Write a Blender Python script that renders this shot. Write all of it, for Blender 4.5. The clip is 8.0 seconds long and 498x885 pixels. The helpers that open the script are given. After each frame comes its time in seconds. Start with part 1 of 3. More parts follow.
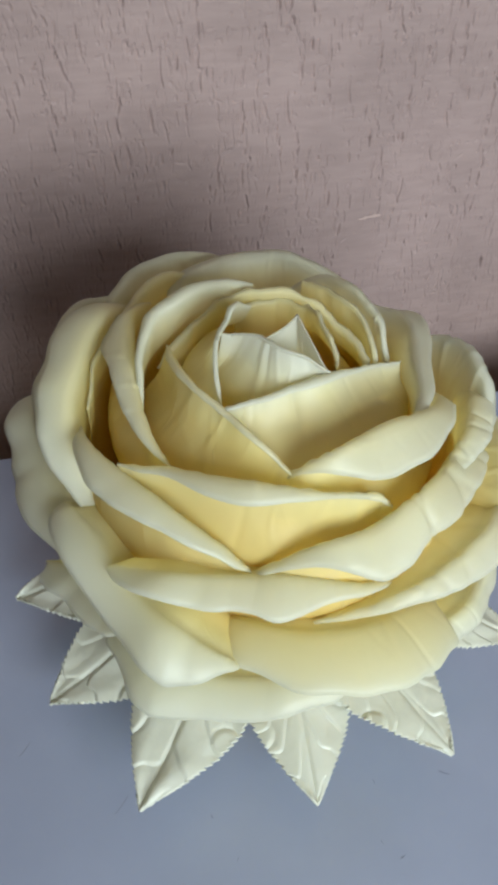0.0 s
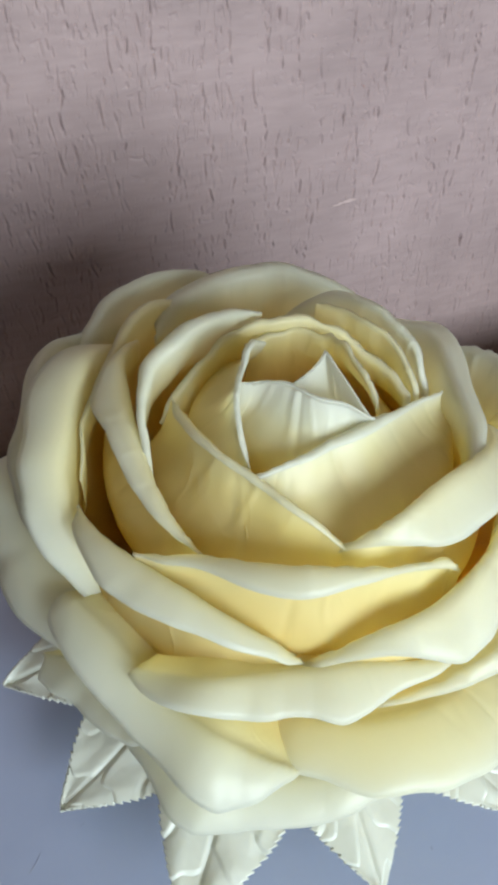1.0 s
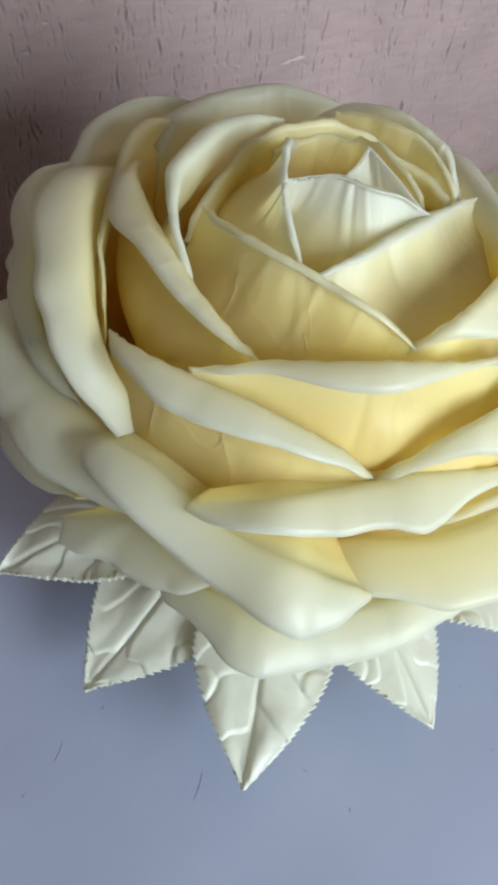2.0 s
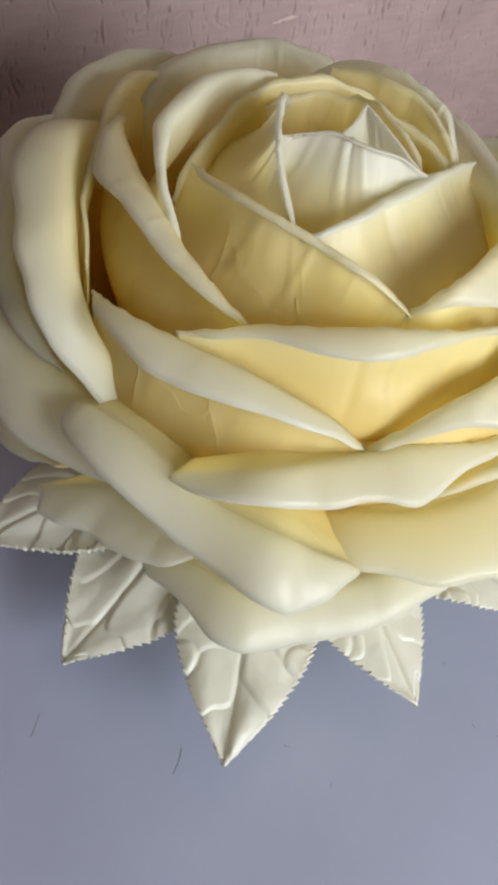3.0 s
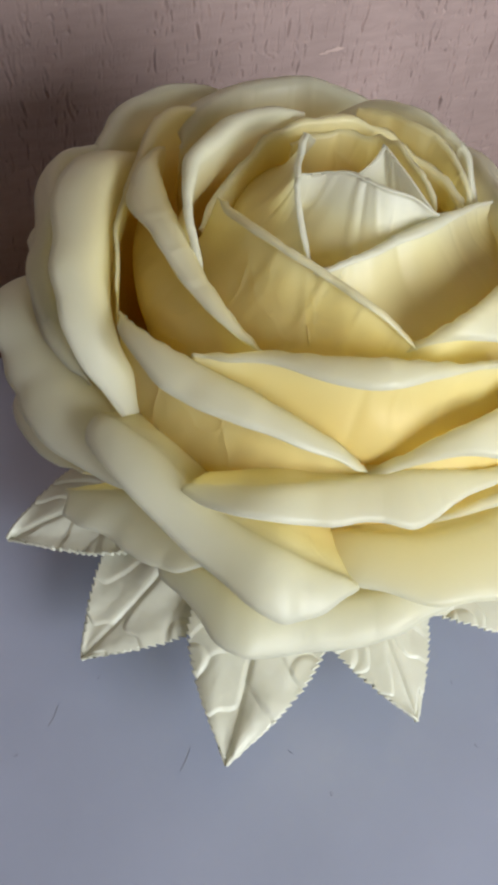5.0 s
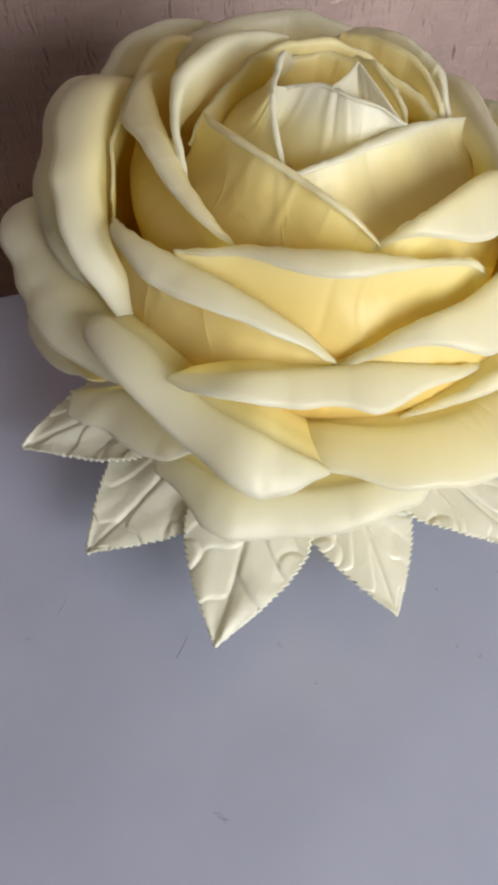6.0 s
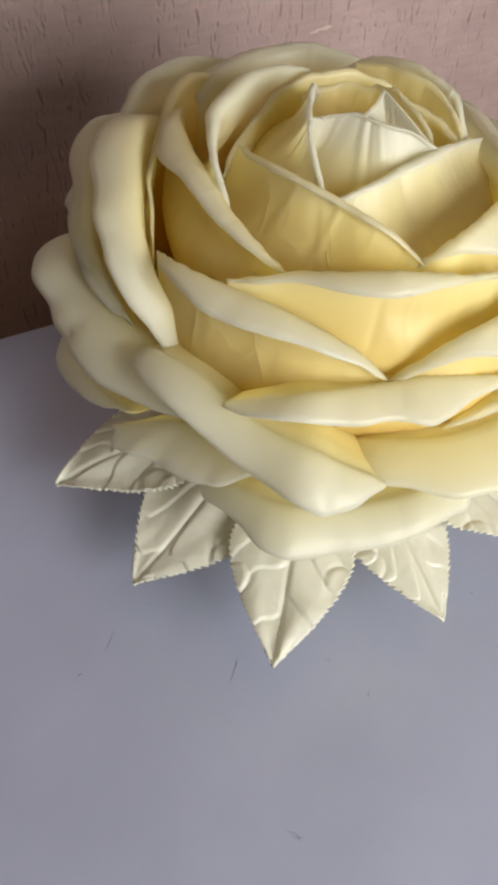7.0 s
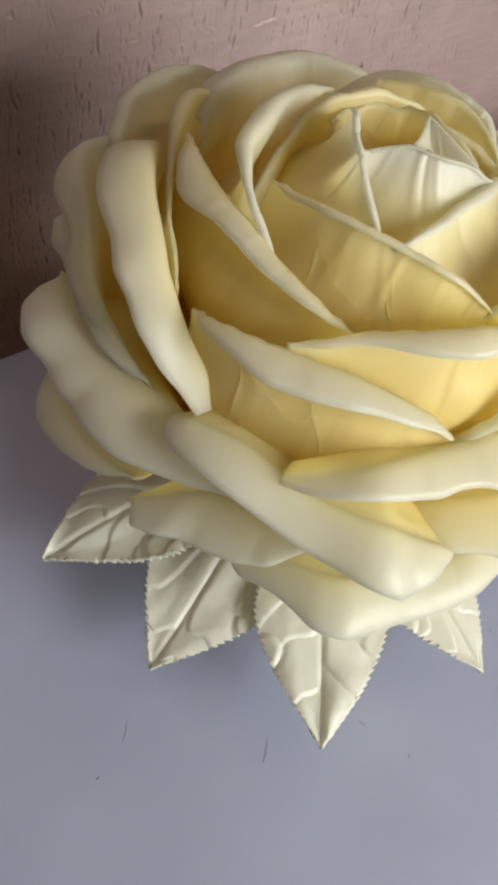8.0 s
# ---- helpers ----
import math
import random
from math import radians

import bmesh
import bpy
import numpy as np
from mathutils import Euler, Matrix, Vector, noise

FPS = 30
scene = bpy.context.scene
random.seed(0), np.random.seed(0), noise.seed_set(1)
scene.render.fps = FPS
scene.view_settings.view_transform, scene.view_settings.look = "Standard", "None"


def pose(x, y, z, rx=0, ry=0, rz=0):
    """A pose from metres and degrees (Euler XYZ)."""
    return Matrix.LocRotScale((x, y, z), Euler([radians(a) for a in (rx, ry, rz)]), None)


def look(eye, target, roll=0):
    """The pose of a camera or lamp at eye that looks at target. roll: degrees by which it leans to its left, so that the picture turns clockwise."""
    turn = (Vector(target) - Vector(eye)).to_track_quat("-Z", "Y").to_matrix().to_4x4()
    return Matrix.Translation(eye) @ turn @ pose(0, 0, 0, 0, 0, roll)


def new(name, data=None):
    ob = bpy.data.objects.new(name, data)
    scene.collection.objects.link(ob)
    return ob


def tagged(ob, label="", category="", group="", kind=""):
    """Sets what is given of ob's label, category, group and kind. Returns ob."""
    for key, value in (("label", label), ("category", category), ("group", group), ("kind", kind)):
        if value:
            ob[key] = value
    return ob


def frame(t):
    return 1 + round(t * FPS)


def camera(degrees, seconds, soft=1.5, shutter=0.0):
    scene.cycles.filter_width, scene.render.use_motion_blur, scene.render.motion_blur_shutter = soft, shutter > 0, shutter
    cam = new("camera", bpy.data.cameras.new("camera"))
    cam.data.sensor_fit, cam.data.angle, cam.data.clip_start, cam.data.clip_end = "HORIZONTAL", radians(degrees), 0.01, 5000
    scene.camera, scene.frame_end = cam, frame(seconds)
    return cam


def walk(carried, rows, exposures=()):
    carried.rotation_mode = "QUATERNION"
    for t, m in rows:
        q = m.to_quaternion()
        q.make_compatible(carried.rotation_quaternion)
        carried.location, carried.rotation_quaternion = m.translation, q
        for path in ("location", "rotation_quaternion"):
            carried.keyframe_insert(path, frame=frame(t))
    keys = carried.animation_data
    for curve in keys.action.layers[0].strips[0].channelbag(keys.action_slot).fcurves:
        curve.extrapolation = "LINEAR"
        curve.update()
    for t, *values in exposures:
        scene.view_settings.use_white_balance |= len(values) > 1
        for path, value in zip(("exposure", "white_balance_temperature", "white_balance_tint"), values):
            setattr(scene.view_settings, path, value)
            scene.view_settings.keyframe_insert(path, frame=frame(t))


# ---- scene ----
cam = camera(32.9, 8.0, soft=4.0)
PATH = [
    (0, (-0.101, 0.034, 0.737), (0.254, 1.367, -0.711), 2.9),
    (0.5, (-0.093, 0.101, 0.728), (0.274, 1.399, -0.749), 1.8),
    (1, (-0.133, 0.163, 0.708), (0.371, 1.382, -0.796), 3.3),
    (1.5, (-0.19, 0.15, 0.683), (0.473, 1.257, -0.845), 6.1),
    (1.7, (-0.222, 0.158, 0.638), (0.494, 1.22, -0.898), 7.5),
    (2.8, (-0.249, 0.186, 0.602), (0.529, 1.13, -0.98), 12.9),
    (3, (-0.237, 0.18, 0.601), (0.54, 1.126, -0.98), 13.1),
    (3.5, (-0.223, 0.149, 0.63), (0.535, 1.136, -0.935), 12.5),
    (4, (-0.209, 0.141, 0.642), (0.523, 1.175, -0.906), 11.8),
    (4.5, (-0.212, 0.156, 0.641), (0.497, 1.206, -0.907), 11.5),
    (4.7, (-0.228, 0.164, 0.63), (0.468, 1.205, -0.929), 11.3),
    (5.8, (-0.212, 0.097, 0.628), (0.373, 1.108, -0.995), 8.9),
    (6, (-0.216, 0.074, 0.634), (0.343, 1.118, -0.977), 7.4),
    (6.5, (-0.254, 0.029, 0.649), (0.289, 1.131, -0.93), 4.9),
    (7, (-0.281, 0.096, 0.638), (0.4, 1.131, -0.933), 7.5),
    (7.5, (-0.32, 0.185, 0.613), (0.535, 1.071, -0.963), 13.3),
    (8, (-0.33, 0.232, 0.61), (0.603, 1.046, -0.961), 16.0),
]
TONE = [
    (0.0, -0.03, 6400, 3), (0.5, 0.26, 6100, 5), (1.0, 0.22, 6050, 4), (1.7, 0.20, 6050, 4), (2.8, 0.13, 6750, 13), (3.5, 0.0, 6850, 14),
    (4.5, 0.03, 6800, 9), (5.8, 0.12, 7250, 13), (6.5, 0.15, 7550, 14), (8.0, 0.2, 7300, 13),
]
walk(cam, [(t, look(eye, target, roll)) for t, eye, target, roll in PATH], TONE)

# ---------------------------------------------------------------- light
world = bpy.data.worlds.new("world")
scene.world = world
world.use_nodes = True
wn = world.node_tree
sky = wn.nodes.new("ShaderNodeTexSky")
sky.sky_type, sky.sun_disc = "NISHITA", False
sky.sun_elevation, sky.sun_rotation = radians(35), radians(60)
wn.links.new(sky.outputs[0], wn.nodes["Background"].inputs[0])
wn.nodes["Background"].inputs[1].default_value = 0.1

# the room: the plaster wall behind the table, a window in the wall opposite, ceiling and floor
WALL_Y = 0.892
ROOM_L, ROOM_R, ROOM_F, FLOOR, CEIL = -2.0, 2.6, -1.35, -0.75, 2.25
WIN_X0, WIN_X1, WIN_Z0, WIN_Z1 = -0.1, 1.15, 0.3, 1.6

lamp_data = bpy.data.lights.new("window_daylight", "AREA")
lamp_data.shape, lamp_data.size, lamp_data.size_y = "RECTANGLE", WIN_X1 - WIN_X0, WIN_Z1 - WIN_Z0
lamp_data.energy, lamp_data.color = 82, (0.87, 0.95, 1.0)
lamp = new("window_daylight", lamp_data)
lamp.matrix_world = look(((WIN_X0 + WIN_X1) / 2, ROOM_F - 0.06, (WIN_Z0 + WIN_Z1) / 2), ((WIN_X0 + WIN_X1) / 2, 0, (WIN_Z0 + WIN_Z1) / 2))


# ---------------------------------------------------------------- materials
def material(name, colour, rough, spec=0.5):
    m = bpy.data.materials.new(name)
    m.use_nodes = True
    b = m.node_tree.nodes["Principled BSDF"]
    b.inputs["Base Color"].default_value = (*colour, 1)
    b.inputs["Roughness"].default_value = rough
    b.inputs["Specular IOR Level"].default_value = spec
    return m, m.node_tree, b


def node(tree, kind, **inputs):
    n = tree.nodes.new(kind)
    for key, value in inputs.items():
        n.inputs[key.replace("_", " ")].default_value = value
    return n


def ramp(tree, source, stops):
    n = tree.nodes.new("ShaderNodeValToRGB")
    while len(n.color_ramp.elements) < len(stops):
        n.color_ramp.elements.new(0.5)
    for e, (at, c) in zip(n.color_ramp.elements, stops):
        e.position, e.color = at, (*c, 1)
    tree.links.new(source, n.inputs[0])
    return n.outputs[0]


def coords(tree, scale, kind="Object"):
    tc = tree.nodes.new("ShaderNodeTexCoord")
    mp = tree.nodes.new("ShaderNodeMapping")
    mp.inputs["Scale"].default_value = scale
    tree.links.new(tc.outputs[kind], mp.inputs[0])
    return mp.outputs[0]


def bump(tree, shader, height, strength, distance, under=None):
    n = tree.nodes.new("ShaderNodeBump")
    n.inputs["Strength"].default_value, n.inputs["Distance"].default_value = strength, distance
    tree.links.new(height, n.inputs["Height"])
    if under is not None:
        tree.links.new(under, n.inputs["Normal"])
    tree.links.new(n.outputs[0], shader.inputs["Normal"])
    return n.outputs[0]


def petal_material():
    m, t, b = material("cream_foam", (0.88, 0.83, 0.62), 0.34, 0.6)
    # fold bounce light painted in: yellow at the foot, paler at the rim
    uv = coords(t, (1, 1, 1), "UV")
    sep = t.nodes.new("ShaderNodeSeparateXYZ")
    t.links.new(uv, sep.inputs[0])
    fold_light = ramp(t, sep.outputs[1], [(0.32, (0.97, 0.77, 0.27)), (0.54, (0.97, 0.845, 0.40)), (0.72, (0.95, 0.875, 0.52)), (0.84, (0.91, 0.87, 0.64)), (0.90, (0.862, 0.852, 0.722)), (0.97, (0.838, 0.838, 0.757))])
    cloud = node(t, "ShaderNodeTexNoise", Scale=14.0, Detail=4.0)
    t.links.new(coords(t, (1, 1, 1)), cloud.inputs["Vector"])
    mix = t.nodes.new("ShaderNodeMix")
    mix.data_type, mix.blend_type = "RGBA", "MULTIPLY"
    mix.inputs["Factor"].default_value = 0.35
    t.links.new(fold_light, mix.inputs["A"])
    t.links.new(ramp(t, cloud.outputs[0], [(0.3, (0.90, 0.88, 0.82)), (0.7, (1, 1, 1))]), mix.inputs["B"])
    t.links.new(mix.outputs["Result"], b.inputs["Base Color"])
    # soft foam lets light through
    glow = t.nodes.new("ShaderNodeBsdfTranslucent")
    t.links.new(mix.outputs["Result"], glow.inputs[0])
    blend = t.nodes.new("ShaderNodeMixShader")
    blend.inputs[0].default_value = 0.68
    t.links.new(b.outputs[0], blend.inputs[1])
    t.links.new(glow.outputs[0], blend.inputs[2])
    t.links.new(blend.outputs[0], t.nodes["Material Output"].inputs[0])
    # pressed creases that run from the foot to the rim, and a fine skin
    crease = node(t, "ShaderNodeTexNoise", Scale=1.0, Detail=1.5)
    t.links.new(coords(t, (9, 1.4, 1), "UV"), crease.inputs["Vector"])
    warp = node(t, "ShaderNodeTexNoise", Scale=3.0, Detail=2.0)
    t.links.new(coords(t, (1, 1, 1), "UV"), warp.inputs["Vector"])
    shift = t.nodes.new("ShaderNodeVectorMath")
    shift.operation = "MULTIPLY_ADD"
    t.links.new(warp.outputs["Color"], shift.inputs[0])
    shift.inputs[1].default_value = (2.2, 2.2, 0.0)
    t.links.new(coords(t, (4.5, 4.5, 1), "UV"), shift.inputs[2])
    cells = t.nodes.new("ShaderNodeTexVoronoi")
    cells.feature = "DISTANCE_TO_EDGE"
    cells.inputs["Scale"].default_value = 1.0
    t.links.new(shift.outputs[0], cells.inputs["Vector"])
    vein = ramp(t, cells.outputs["Distance"], [(0.0, (1, 1, 1)), (0.05, (0.35, 0.35, 0.35)), (0.14, (0, 0, 0))])
    skin = node(t, "ShaderNodeTexNoise", Scale=420.0, Detail=2.0)
    t.links.new(coords(t, (1, 1, 1)), skin.inputs["Vector"])
    fade = t.nodes.new("ShaderNodeMath")
    fade.operation = "MULTIPLY"
    t.links.new(crease.outputs[0], fade.inputs[0])
    t.links.new(ramp(t, sep.outputs[1], [(0.70, (1, 1, 1)), (0.90, (0.25, 0.25, 0.25))]), fade.inputs[1])
    first = bump(t, b, fade.outputs[0], 0.16, 0.004)
    dents = node(t, "ShaderNodeTexNoise", Scale=42.0, Detail=3.0)
    t.links.new(coords(t, (1, 1, 1)), dents.inputs["Vector"])
    dented = bump(t, b, dents.outputs[0], 0.32, 0.003, first)
    spots = node(t, "ShaderNodeTexNoise", Scale=11.0, Detail=1.0)
    t.links.new(coords(t, (1, 1, 1)), spots.inputs["Vector"])
    sparse = t.nodes.new("ShaderNodeMath")
    sparse.operation = "MULTIPLY"
    t.links.new(vein, sparse.inputs[0])
    t.links.new(ramp(t, spots.outputs[0], [(0.46, (0, 0, 0)), (0.60, (1, 1, 1))]), sparse.inputs[1])
    calm = t.nodes.new("ShaderNodeMath")
    calm.operation = "MULTIPLY"
    t.links.new(sparse.outputs[0], calm.inputs[0])
    t.links.new(ramp(t, sep.outputs[1], [(0.68, (1, 1, 1)), (0.82, (0.08, 0.08, 0.08))]), calm.inputs[1])
    second = bump(t, b, calm.outputs[0], 0.42, 0.0014, dented)
    bump(t, b, skin.outputs[0], 0.06, 0.0006, second)
    return m


def leaf_material():
    m, t, b = material("pearl_foam", (0.80, 0.79, 0.66), 0.40, 0.6)
    cloud = node(t, "ShaderNodeTexNoise", Scale=26.0, Detail=5.0)
    t.links.new(coords(t, (1, 1, 1)), cloud.inputs["Vector"])
    t.links.new(ramp(t, cloud.outputs[0], [(0.3, (0.70, 0.70, 0.62)), (0.7, (0.80, 0.80, 0.74))]), b.inputs["Base Color"])
    fine = node(t, "ShaderNodeTexNoise", Scale=260.0, Detail=3.0)
    t.links.new(coords(t, (1, 1, 1)), fine.inputs["Vector"])
    bump(t, b, fine.outputs[0], 0.12, 0.0008)
    glow = t.nodes.new("ShaderNodeBsdfTranslucent")
    glow.inputs[0].default_value = (0.85, 0.84, 0.68, 1)
    blend = t.nodes.new("ShaderNodeMixShader")
    blend.inputs[0].default_value = 0.42
    t.links.new(b.outputs[0], blend.inputs[1])
    t.links.new(glow.outputs[0], blend.inputs[2])
    t.links.new(blend.outputs[0], t.nodes["Material Output"].inputs[0])
    return m


def wall_material():
    m, t, b = material("pink_painted_plaster", (0.55, 0.45, 0.44), 0.6, 0.3)
    big = node(t, "ShaderNodeTexNoise", Scale=7.0, Detail=6.0)
    t.links.new(coords(t, (1, 1, 1)), big.inputs["Vector"])
    streak = node(t, "ShaderNodeTexNoise", Scale=1.0, Detail=5.0)
    t.links.new(coords(t, (30, 30, 140)), streak.inputs["Vector"])
    col = ramp(t, big.outputs[0], [(0.3, (0.256, 0.184, 0.174)), (0.7, (0.316, 0.228, 0.216))])
    mix = t.nodes.new("ShaderNodeMix")
    mix.data_type, mix.blend_type = "RGBA", "MULTIPLY"
    mix.inputs["Factor"].default_value = 0.5
    t.links.new(col, mix.inputs["A"])
    t.links.new(ramp(t, streak.outputs[0], [(0.35, (0.80, 0.78, 0.79)), (0.65, (1, 1, 1))]), mix.inputs["B"])
    t.links.new(mix.outputs["Result"], b.inputs["Base Color"])
    fine = node(t, "ShaderNodeTexNoise", Scale=190.0, Detail=4.0)
    t.links.new(coords(t, (1, 1, 1)), fine.inputs["Vector"])
    first = bump(t, b, streak.outputs[0], 0.3, 0.0012)
    second = bump(t, b, fine.outputs[0], 0.25, 0.0008, first)
    crack = node(t, "ShaderNodeTexNoise", Scale=1.0, Detail=3.0, Distortion=0.6)
    t.links.new(coords(t, (420, 420, 62)), crack.inputs["Vector"])
    where = node(t, "ShaderNodeTexNoise", Scale=26.0, Detail=3.0)
    t.links.new(coords(t, (1, 1, 1)), where.inputs["Vector"])
    both = t.nodes.new("ShaderNodeMath")
    both.operation = "MULTIPLY"
    t.links.new(ramp(t, crack.outputs[0], [(0.34, (1, 1, 1)), (0.42, (0, 0, 0))]), both.inputs[0])
    t.links.new(ramp(t, where.outputs[0], [(0.45, (0, 0, 0)), (0.60, (1, 1, 1))]), both.inputs[1])
    bump(t, b, both.outputs[0], 0.55, 0.0012, second)
    b.inputs["Normal"].links[0].from_node.invert = True
    return m


def table_material():
    m, t, b = material("white_laminate", (0.62, 0.63, 0.66), 0.3, 1.0)
    big = node(t, "ShaderNodeTexNoise", Scale=9.0, Detail=6.0)
    t.links.new(coords(t, (1, 1, 1)), big.inputs["Vector"])
    t.links.new(ramp(t, big.outputs[0], [(0.3, (0.256, 0.286, 0.395)), (0.7, (0.286, 0.317, 0.436))]), b.inputs["Base Color"])
    smear = node(t, "ShaderNodeTexNoise", Scale=30.0, Detail=5.0)
    t.links.new(coords(t, (1, 1, 1)), smear.inputs["Vector"])
    t.links.new(ramp(t, smear.outputs[0], [(0.3, (0.33, 0.33, 0.33)), (0.7, (0.36, 0.36, 0.36))]), b.inputs["Roughness"])
    fine = node(t, "ShaderNodeTexNoise", Scale=300.0, Detail=2.0)
    t.links.new(coords(t, (1, 1, 1)), fine.inputs["Vector"])
    bump(t, b, fine.outputs[0], 0.04, 0.0005)
    return m


PETAL, LEAF, WALL, TABLE = petal_material(), leaf_material(), wall_material(), table_material()
ROOM_PAINT = material("room_paint", (0.42, 0.33, 0.23), 0.7, 0.3)[0]
# darker than ROOM_PAINT so the unseen left wall bounces less fill light
SHADE_PAINT = material("low_fill_wall_paint", (0.16, 0.11, 0.075), 0.7, 0.3)[0]
CEILING_PAINT = material("ceiling_paint", (0.50, 0.44, 0.36), 0.8, 0.2)[0]
FLOOR_WOOD = material("floor_boards", (0.24, 0.15, 0.09), 0.5, 0.4)[0]
SPECK = material("dark_lint", (0.05, 0.045, 0.05), 0.8, 0.2)[0]
SCUFF = material("grey_scuff", (0.23, 0.245, 0.30), 0.7, 0.3)[0]
CHIP = material("pale_paint_scuff", (0.40, 0.29, 0.265), 0.6, 0.3)[0]
FRAME = material("window_white", (0.8, 0.8, 0.8), 0.4, 0.5)[0]


# ---------------------------------------------------------------- mesh helpers
def mesh_object(name, verts, faces, mat, parent=None, uvs=None, smooth=True):
    me = bpy.data.meshes.new(name)
    me.from_pydata([tuple(v) for v in verts], [], faces)
    if uvs is not None:
        layer = me.uv_layers.new(name="uv")
        index = np.empty(len(me.loops), dtype=np.int32)
        me.loops.foreach_get("vertex_index", index)
        layer.data.foreach_set("uv", np.asarray(uvs, dtype=np.float32)[index].ravel())
    me.materials.append(mat)
    if smooth:
        me.polygons.foreach_set("use_smooth", [True] * len(me.polygons))
    me.update()
    ob = new(name, me)
    ob.parent = parent
    return ob


def box_object(name, low, high, mat, parent=None, bevel=0.0):
    bm = bmesh.new()
    bmesh.ops.create_cube(bm, size=1)
    for v in bm.verts:
        v.co = Vector([(a + b) / 2 + c * (b - a) for a, b, c in zip(low, high, v.co)])
    if bevel:
        bmesh.ops.bevel(bm, geom=bm.edges[:], offset=bevel, segments=3, affect="EDGES", profile=0.6)
    me = bpy.data.meshes.new(name)
    bm.to_mesh(me)
    bm.free()
    me.materials.append(mat)
    ob = new(name, me)
    ob.parent = parent
    return ob


def curve(keys, n):
    """A smooth curve through a few keys, sampled n times."""
    k = np.asarray(keys, float)
    u = np.linspace(0, len(k) - 1, n)
    i = np.clip(u.astype(int), 0, len(k) - 2)
    t = (u - i)[:, None]
    e = np.vstack([2 * k[0] - k[1], k, 2 * k[-1] - k[-2]])
    a, b, c, d = e[i], e[i + 1], e[i + 2], e[i + 3]
    return 0.5 * (2 * b + (c - a) * t + (2 * a - 5 * b + 4 * c - d) * t * t + (3 * b - a - 3 * c + d) * t ** 3)


def sheet(grid, thick):
    """Verts, faces and grid coordinates of a closed sheet: a grid of points, thickened along its normals."""
    nu, nv, _ = grid.shape
    du, dv = np.gradient(grid, axis=0), np.gradient(grid, axis=1)
    nor = np.cross(du, dv)
    nor /= np.linalg.norm(nor, axis=2, keepdims=True) + 1e-9
    both = np.concatenate([(grid + nor * thick / 2).reshape(-1, 3), (grid - nor * thick / 2).reshape(-1, 3)])
    uu, vv = np.meshgrid(np.linspace(0, 1, nu), np.linspace(0, 1, nv), indexing="ij")
    uv = np.c_[uu.ravel(), vv.ravel()]
    at = np.arange(nu * nv).reshape(nu, nv)
    q = np.stack([at[:-1, :-1], at[1:, :-1], at[1:, 1:], at[:-1, 1:]], -1).reshape(-1, 4)
    off = nu * nv
    faces = q.tolist() + (q[:, ::-1] + off).tolist()
    ring = list(at[:, 0]) + list(at[-1, 1:]) + list(at[-2::-1, -1]) + list(at[0, -2:0:-1])
    for a, b in zip(ring, ring[1:] + ring[:1]):
        faces.append([int(b), int(a), int(a) + off, int(b) + off])
    return both, faces, np.concatenate([uv, uv])


# ---------------------------------------------------------------- the rose
CX, CY = 0.045, 0.493
rose = tagged(new("foam_rose"), "giant cream foam rose with curled petals standing on the white table", "artificial flower")
rose.location = (CX, CY, 0)


